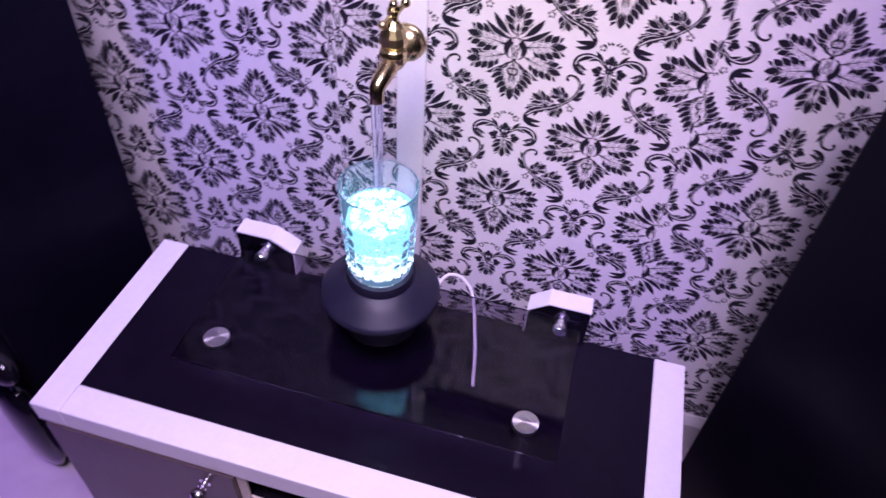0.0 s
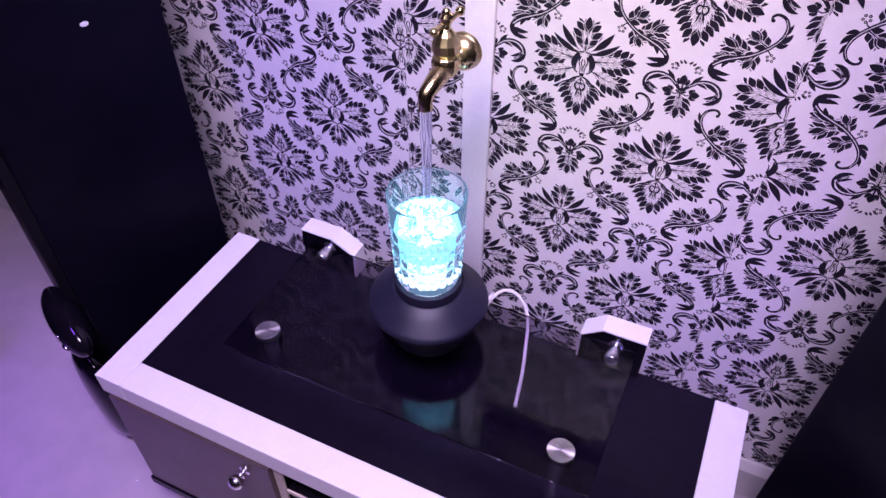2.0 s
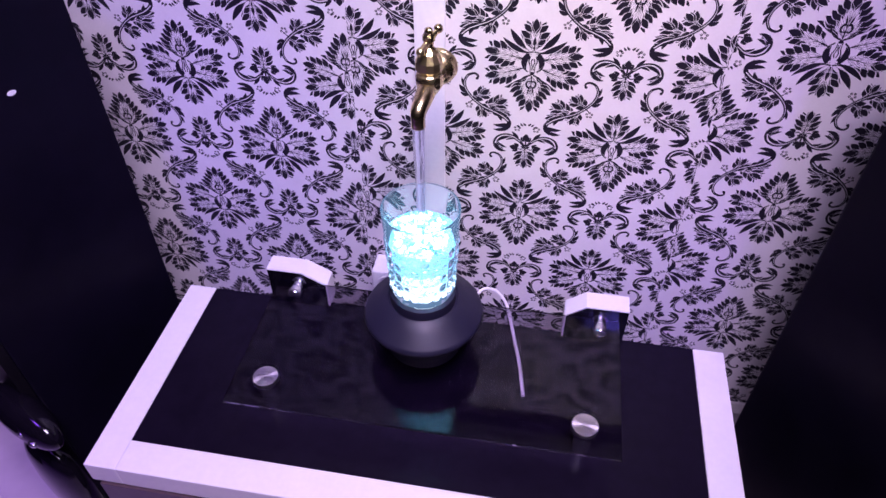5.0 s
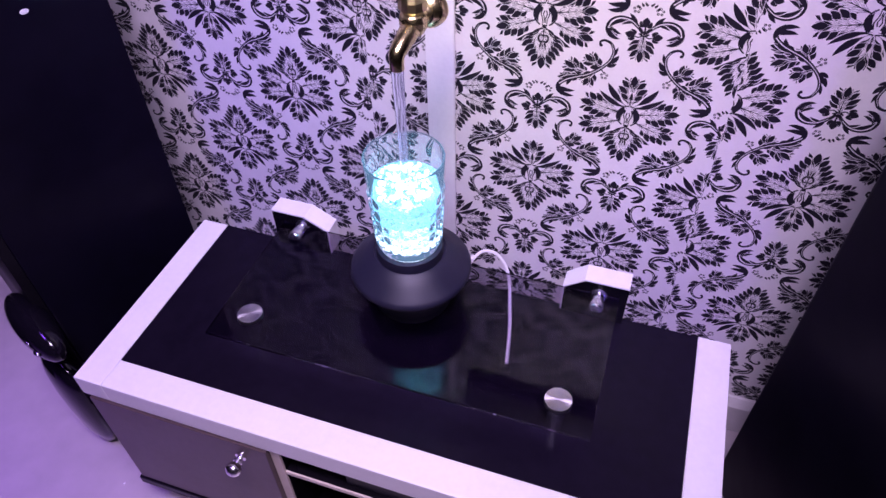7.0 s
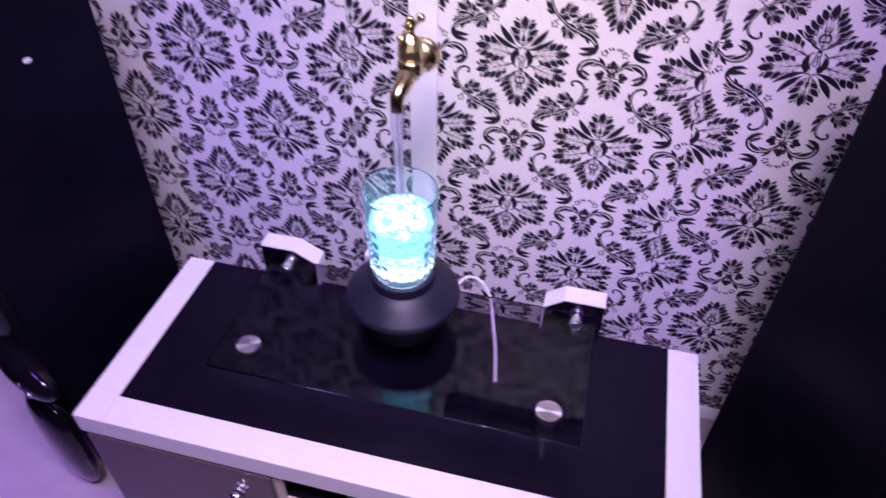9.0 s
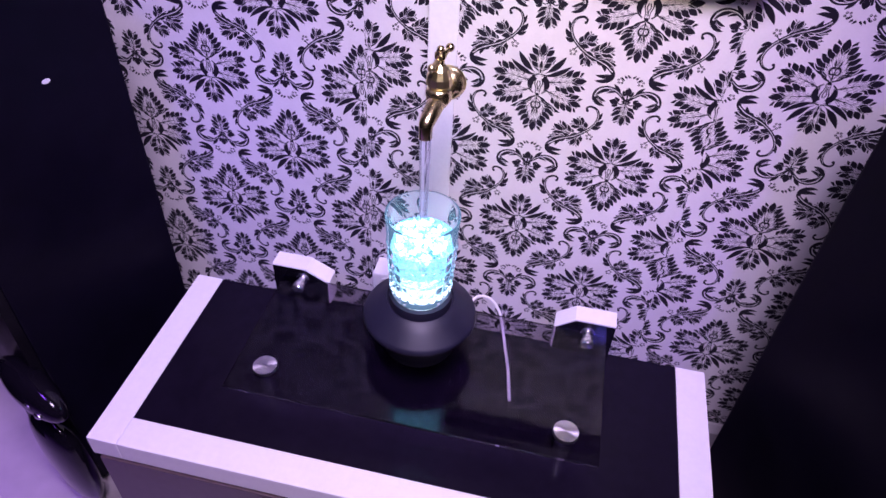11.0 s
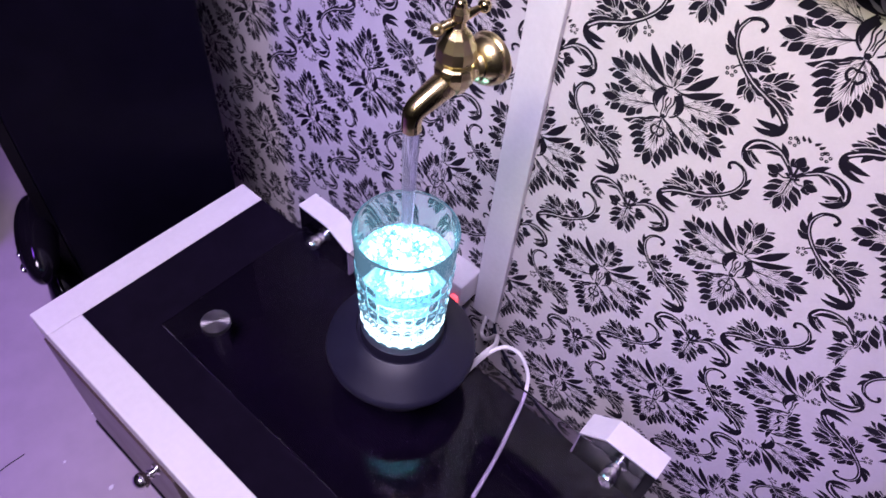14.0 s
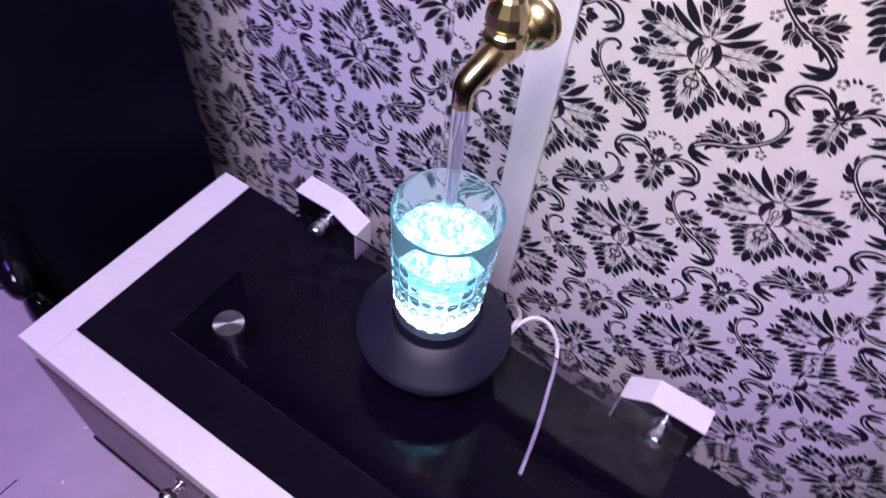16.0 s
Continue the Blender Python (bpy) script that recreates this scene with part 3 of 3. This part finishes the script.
def fountain():
    t = thing("tap_fountain", (FX, FY, PLATE_Z), "novelty fountain, brass tap pouring into a lit cut-glass tumbler", "fountain")
    at = Matrix.Translation((FX, FY, 0))
    base = part("base", lathe([(0, PLATE_Z), (0.040, PLATE_Z), (0.041, PLATE_Z + 0.0015), (0.0420, 0.340), (0.0465, 0.354), (0.0565, 0.369), (0.0615, 0.3760), (0.0630, 0.3800), (0.0622, 0.3832), (0.0600, 0.3852), (0.048, 0.3955), (0.0385, 0.4035), (0.0372, 0.4040), (0.0368, 0.4020), (0.0345, 0.4015), (0.0340, 0.4125), (0.0325, 0.4130), (0, 0.4130)], at, 72), MATT_BLACK, t, "matt black flared plastic base", True)
    part("led_ring", lathe([(0, 0.4133), (0.029, 0.4133), (0.029, 0.4148), (0, 0.4148)], at, 40), LED, base, "lit white disc")
    # tumbler: outer wall with rows of cut bosses, rounded lip, inner wall
    bm = bmesh.new()
    rows, cols = 50, 176
    z0, z1 = 0.4155, 0.5215
    outer = []
    for j in range(rows + 1):
        f = j / rows
        z = z0 + (z1 - z0) * f
        ring = []
        for i in range(cols):
            a = 2 * math.pi * i / cols
            r = 0.0322 + (0.0378 - 0.0322) * f
            if 0.04 < f < 0.70:
                u, w = (i / cols * 22) % 1.0, ((f - 0.04) / 0.66 * 5) % 1.0
                r += 0.0017 * min(1.0, 3.2 * min(u, 1 - u)) * min(1.0, 3.2 * min(w, 1 - w)) - 0.0004
            if f < 0.04:
                r -= 0.0015 * (1 - f / 0.04)
            ring.append(bm.verts.new((FX + r * math.cos(a), FY + r * math.sin(a), z)))
        outer.append(ring)
    prof = [(0.0374, 0.5225), (0.0366, 0.5222), (0.0361, 0.5210), (0.0345, 0.480), (0.0318, 0.428), (0.029, 0.4222)]
    inner = [[bm.verts.new((FX + r * math.cos(2 * math.pi * i / cols), FY + r * math.sin(2 * math.pi * i / cols), z)) for i in range(cols)] for r, z in prof]
    rings = outer + inner
    for a, b in zip(rings, rings[1:]):
        for i in range(cols):
            bm.faces.new((a[i], a[(i + 1) % cols], b[(i + 1) % cols], b[i]))
    bm.faces.new(outer[0][::-1])
    bm.faces.new(inner[-1])
    tumbler = part("tumbler", bm, GLASS, t, "clear cut-glass tumbler with a faint glow added", True)
    # water, a little inside the glass, with a churned surface; its material glows
    bm = bmesh.new()
    rr = random.Random(5)
    rings = []
    for r, z in ((0.0287, 0.4227), (0.0315, 0.4284), (0.0343, 0.480), (0.0347, 0.4895)):
        rings.append([bm.verts.new((FX + r * math.cos(2 * math.pi * i / 48), FY + r * math.sin(2 * math.pi * i / 48), z)) for i in range(48)])
    for k in range(1, 9):
        r = 0.0347 * (1 - k / 9)
        rings.append([bm.verts.new((FX + r * math.cos(2 * math.pi * i / 48), FY + r * math.sin(2 * math.pi * i / 48),
                      0.4885 + 0.0028 * noise.noise((r * 120 * math.cos(2 * math.pi * i / 48), r * 120 * math.sin(2 * math.pi * i / 48), 3.0)))) for i in range(48)])
    for a, b in zip(rings, rings[1:]):
        for i in range(48):
            bm.faces.new((a[i], a[(i + 1) % 48], b[(i + 1) % 48], b[i]))
    bm.faces.new(rings[0][::-1])
    bm.faces.new(rings[-1])
    part("water", bm, WATER, tumbler, "water with a blue-green glow put into it", True)
    # bubbles churned up round the pouring stream, given emission of their own
    bm = bmesh.new()
    for k in range(260):
        a, r = rr.uniform(0, 6.283), 0.030 * math.sqrt(rr.random())
        ball((FX + r * math.cos(a) - 0.003, FY + r * math.sin(a), 0.4895 - abs(rr.gauss(0, 0.0035)) + 0.001), rr.uniform(0.0008, 0.0026), bm, segs=8)
    part("froth", bm, FOAM, tumbler, "froth with a bright blue-green glow added", True)
    # small bubbles carried down through the water, emissive to make it look luminous
    bm = bmesh.new()
    for k in range(420):
        f = rr.random() ** 0.8
        a, r = rr.uniform(0, 6.283), (0.0295 + 0.0035 * f) * math.sqrt(rr.random()) * 0.98
        bmesh.ops.create_icosphere(bm, subdivisions=1, radius=rr.uniform(0.0006, 0.0019), matrix=Matrix.Translation((FX + r * math.cos(a), FY + r * math.sin(a), 0.4250 + 0.061 * f)))
    part("bubbles", bm, BUBBLES, tumbler, "small bubbles in the water with a blue-green glow added", True)
    part("stream", tube([(FX, FY, 0.612), (FX, FY, 0.585), (FX + 0.0003, FY, 0.55), (FX, FY, 0.515), (FX, FY, 0.4905)], [0.0054, 0.0050, 0.0044, 0.0042, 0.0050], 20), STREAM, t, "clear stream of water with a weak glow added", True)
    # tap
    tap = part("tap", tube([(FX + 0.006, 0.736, 0.638), (FX + 0.004, 0.722, 0.634), (FX + 0.002, 0.709, 0.629), (FX, 0.6995, 0.6235), (FX, FY, 0.617), (FX, FY, 0.6105)], [0.0075, 0.0085, 0.0078, 0.0068, 0.0060, 0.0061], 24), GOLD, t, "polished brass tap spout", True)
    cx, cy = FX + 0.0045, 0.7270
    up = Matrix.Translation((cx, cy, -0.006))
    part("valve_body", lathe([(0, 0.632), (0.008, 0.634), (0.0116, 0.640), (0.0122, 0.646), (0.0112, 0.6505), (0.0092, 0.652), (0.0100, 0.6535), (0.0122, 0.656), (0.0116, 0.663), (0.0082, 0.670), (0.0056, 0.673), (0.0040, 0.675), (0.0040, 0.679), (0.0052, 0.6805), (0.0054, 0.684), (0.0036, 0.687), (0, 0.688)], up, 12), GOLD, tap, "faceted brass valve body", False)
    h = tube([(cx - 0.004, cy - 0.012, 0.6705), (cx, cy, 0.6735), (cx + 0.005, cy + 0.013, 0.6775)], [0.0020, 0.0030, 0.0020], 12)
    ball((cx + 0.0055, cy + 0.0142, 0.6780), 0.0040, h)
    ball((cx - 0.0045, cy - 0.0132, 0.6700), 0.0038, h)
    ball((cx, cy, 0.6820), 0.0036, h)
    part("handle", h, GOLD, tap, "brass cross handle", True)
    back = Matrix.Translation((FX + 0.0065, 0.740, 0.636)) @ Matrix.Rotation(radians(-90), 4, "X") @ Matrix.Rotation(radians(4), 4, "Y")
    part("flange", lathe([(0.0065, -0.010), (0.0070, 0.000), (0.0092, 0.0015), (0.0098, 0.003), (0.0092, 0.0042), (0.0128, 0.0062), (0.0155, 0.0105), (0.0160, 0.0130), (0.0152, 0.0142), (0.0166, 0.0158), (0.0167, 0.0178), (0.0158, 0.0186), (0, 0.0188)], back, 40), GOLD, tap, "domed brass wall flange", True)
    return t


fountain()


def cables():
    # from the base in a bow over the back edge of the plate, then along the table top under it
    w = tube([(0.366, 0.735, 0.3345), (0.368, 0.764, 0.3345), (0.375, 0.781, 0.334), (0.387, 0.787, 0.330), (0.397, 0.786, 0.322), (0.405, 0.783, 0.310), (0.412, 0.770, 0.2955), (0.419, 0.745, 0.2925), (0.428, 0.710, 0.2925), (0.436, 0.667, 0.2925)], 0.0019, 10)
    solo(part("white_cable", w, WHITE_PLASTIC, None, "", True), "thin white cable looping from the fountain base", "cable")
    w = tube([(0.303, 0.862, 0.228), (0.305, 0.855, 0.205), (0.318, 0.845, 0.215), (0.335, 0.835, 0.25), (0.350, 0.81, 0.29), (0.362, 0.785, 0.318), (0.366, 0.765, 0.336), (0.365, 0.745, 0.336)], 0.0024, 10)
    solo(part("white_cable", w, WHITE_PLASTIC, None, "", True), "thin white cable from the wall trunking", "cable")
    w = tube([(0.312, 0.864, 0.228), (0.33, 0.862, 0.19), (0.40, 0.860, 0.135), (0.50, 0.861, 0.09), (0.60, 0.861, 0.072)], 0.0018, 8)
    solo(part("black_cable", w, MATT_BLACK, None, "", True), "thin black cable slanting down the papered wall", "cable")


cables()


def power_strip():
    t = thing("power_socket", (0.252, WALL_Y, 0.267), "white surface socket box with a red pilot light", "socket")
    body = part("housing", box(0.222, 0.2825, WALL_Y - 0.036, WALL_Y - 0.0006, 0.247, 0.287, 0.003), WHITE_PLASTIC, t)
    part("rocker_switch", box(0.2715, 0.2795, WALL_Y - 0.0385, WALL_Y - 0.0345, 0.256, 0.268, 0.001), RED_LED, body, "lit red rocker switch")
    part("socket_face", lathe([(0.0160, 0), (0.0160, 0.002), (0.0142, 0.002), (0.0138, -0.002), (0, -0.002)], Matrix.Translation((0.246, WALL_Y - 0.036, 0.267)) @ Matrix.Rotation(radians(90), 4, "X"), 32), WHITE_PLASTIC, body, "round socket face", True)


power_strip()

# ---- the black loudspeakers on both sides, the bag, the stool, the suitcase and the wall panel ----


def tower(back, front, width, label, mark=False):
    """A loudspeaker box; back and front are the ends of its inner side on the plan, width goes away from the table."""
    t = thing("loudspeaker", (*back, 0), label, "loudspeaker", "loudspeakers beside the cabinet")
    b, f = Vector((*back, 0)), Vector((*front, 0))
    d = (f - b).normalized()
    out = Vector((-d.y, d.x, 0))
    if (out.x > 0) != (width > 0):
        out = -out
    w, depth = abs(width), (f - b).length
    m = Matrix(((out.x, d.x, 0, b.x), (out.y, d.y, 0, b.y), (0, 0, 1, 0), (0, 0, 0, 1)))

    def place(bm):
        bmesh.ops.transform(bm, matrix=m, verts=bm.verts)
        return bm

    part("cabinet_body", place(box(0, w, 0, depth - 0.012, 0.012, 0.688, 0.003)), BLACK_GLOSS, t)
    part("front_grille", place(box(0.001, w - 0.001, depth - 0.0118, depth, 0.012, 0.688, 0.001)), BLACK_BOX, t, "black cloth front grille")
    for x in (0.03, w - 0.03):
        for y in (0.03, depth - 0.04):
            part("rubber_foot", place(lathe([(0, 0), (0.012, 0), (0.014, 0.012), (0, 0.012)], Matrix.Translation((x, y, 0)), 16)), MATT_BLACK, t)
    if mark:
        part("scuff_mark", place(ball((-0.0002, 0.081, 0.600), 0.0030, None, (0.1, 1.5, 0.9))), WHITE_PLASTIC, t, "small pale scuff")
    return t


tower((-0.034, 0.779), (-0.122, 0.5835), -0.16, "tall black loudspeaker turned askew, scuffed side", True)
tower((0.713, 0.773), (0.800, 0.565), 0.16, "tall black loudspeaker standing askew beside the cabinet")


def handbag():
    t = thing("handbag", (-0.125, 0.574, 0), "glossy black patent handbag with chrome clasps against a loudspeaker", "handbag")
    turn = Matrix.Rotation(radians(-24), 4, "Z")
    egg = lathe([(0, 0), (0.36, 0), (0.62, 0.020), (0.88, 0.060), (0.98, 0.110), (1.0, 0.150), (0.93, 0.190), (0.75, 0.215), (0.40, 0.230), (0, 0.235)], Matrix(), 40)
    bmesh.ops.transform(egg, matrix=Matrix.Translation((-0.130, 0.576, 0)) @ turn @ Matrix.Diagonal((0.054, 0.022, 0.82, 1)), verts=egg.verts)
    part("body", egg, PATENT, t, "", True)
    part("flap", ball((-0.120, 0.571, 0.256), 1, None, (0.064, 0.021, 0.028), turn @ Matrix.Rotation(radians(4), 4, "Y"), 40), PATENT, t, "puffed glossy flap", True)
    for c, r in (((-0.106, 0.5450, 0.262), 0.0036), ((-0.092, 0.5400, 0.254), 0.0052)):
        part("clasp", ball(c, r, None, (1.3, 0.6, 0.8), turn, 16), CHROME, t, "chrome clasp", True)


handbag()


def stool():
    t = thing("stool", (-0.60, 0.52, 0), "low black upholstered stool on chrome ball feet", "stool")
    part("seat", box(-0.86, -0.405, 0.36, 0.568, 0.028, 0.30, 0.02), BLACK_BOX, t, "black upholstered block")
    for x in (-0.425, -0.84):
        for y in (0.380, 0.530):
            part("foot", ball((x, y, 0.0165), 0.0165, None, (1, 1, 1), Matrix(), 20), CHROME, t, "chrome ball foot", True)


stool()


def suitcase():
    t = thing("suitcase", (-0.95, 0.79, 0), "black suitcase with chrome corners standing on the floor", "suitcase")
    part("body", box(-1.12, -0.79, 0.715, 0.858, 0.0, 0.36, 0.018), BLACK_BOX, t)
    part("lid", box(-1.125, -0.785, 0.710, 0.860, 0.3605, 0.42, 0.014), BLACK_BOX, t, "black rounded lid")
    for z in (0.10, 0.30, 0.39):
        part("corner_fitting", ball((-0.797, 0.716, z), 0.010, None, (0.9, 0.7, 1.0), Matrix(), 14), CHROME, t, "chrome corner fitting", True)


suitcase()


def wall_panel():
    t = thing("wall_mirror", (0.45, WALL_Y, 0.75), "black-framed panel hung on the papered wall", "wall panel")
    part("frame", box(0.335, 0.606, WALL_Y - 0.022, WALL_Y - 0.001, 0.716, 1.25, 0.003), BLACK_BOX, t)
    part("panel", box(0.350, 0.591, WALL_Y - 0.025, WALL_Y - 0.0222, 0.732, 1.235, 0.0005), BLACK_GLOSS, t)


wall_panel()


def floor_litter():
    """A hair-thin thread and a few crumbs on the floor beside the cabinet."""
    w = tube([(-0.085, 0.335, 0.0008), (-0.070, 0.347, 0.0008), (-0.064, 0.375, 0.0008), (-0.067, 0.400, 0.0008), (-0.066, 0.427, 0.0008)], 0.0007, 6)
    solo(part("thread", w, MATT_BLACK, None, "", True), "thin dark thread lying on the pale floor", "thread")
    for x, y, r in ((0.050, 0.476, 0.0032), (-0.021, 0.455, 0.0018), (-0.055, 0.515, 0.0015)):
        c = part("crumb", ball((x, y, r * 0.5), r, None, (1.2, 0.9, 0.5), Matrix.Rotation(x * 40, 4, "Z"), 10), WHITE_PLASTIC)
        solo(c, "tiny white crumb lying on the pale floor", "crumb", "crumbs on the floor")


floor_litter()
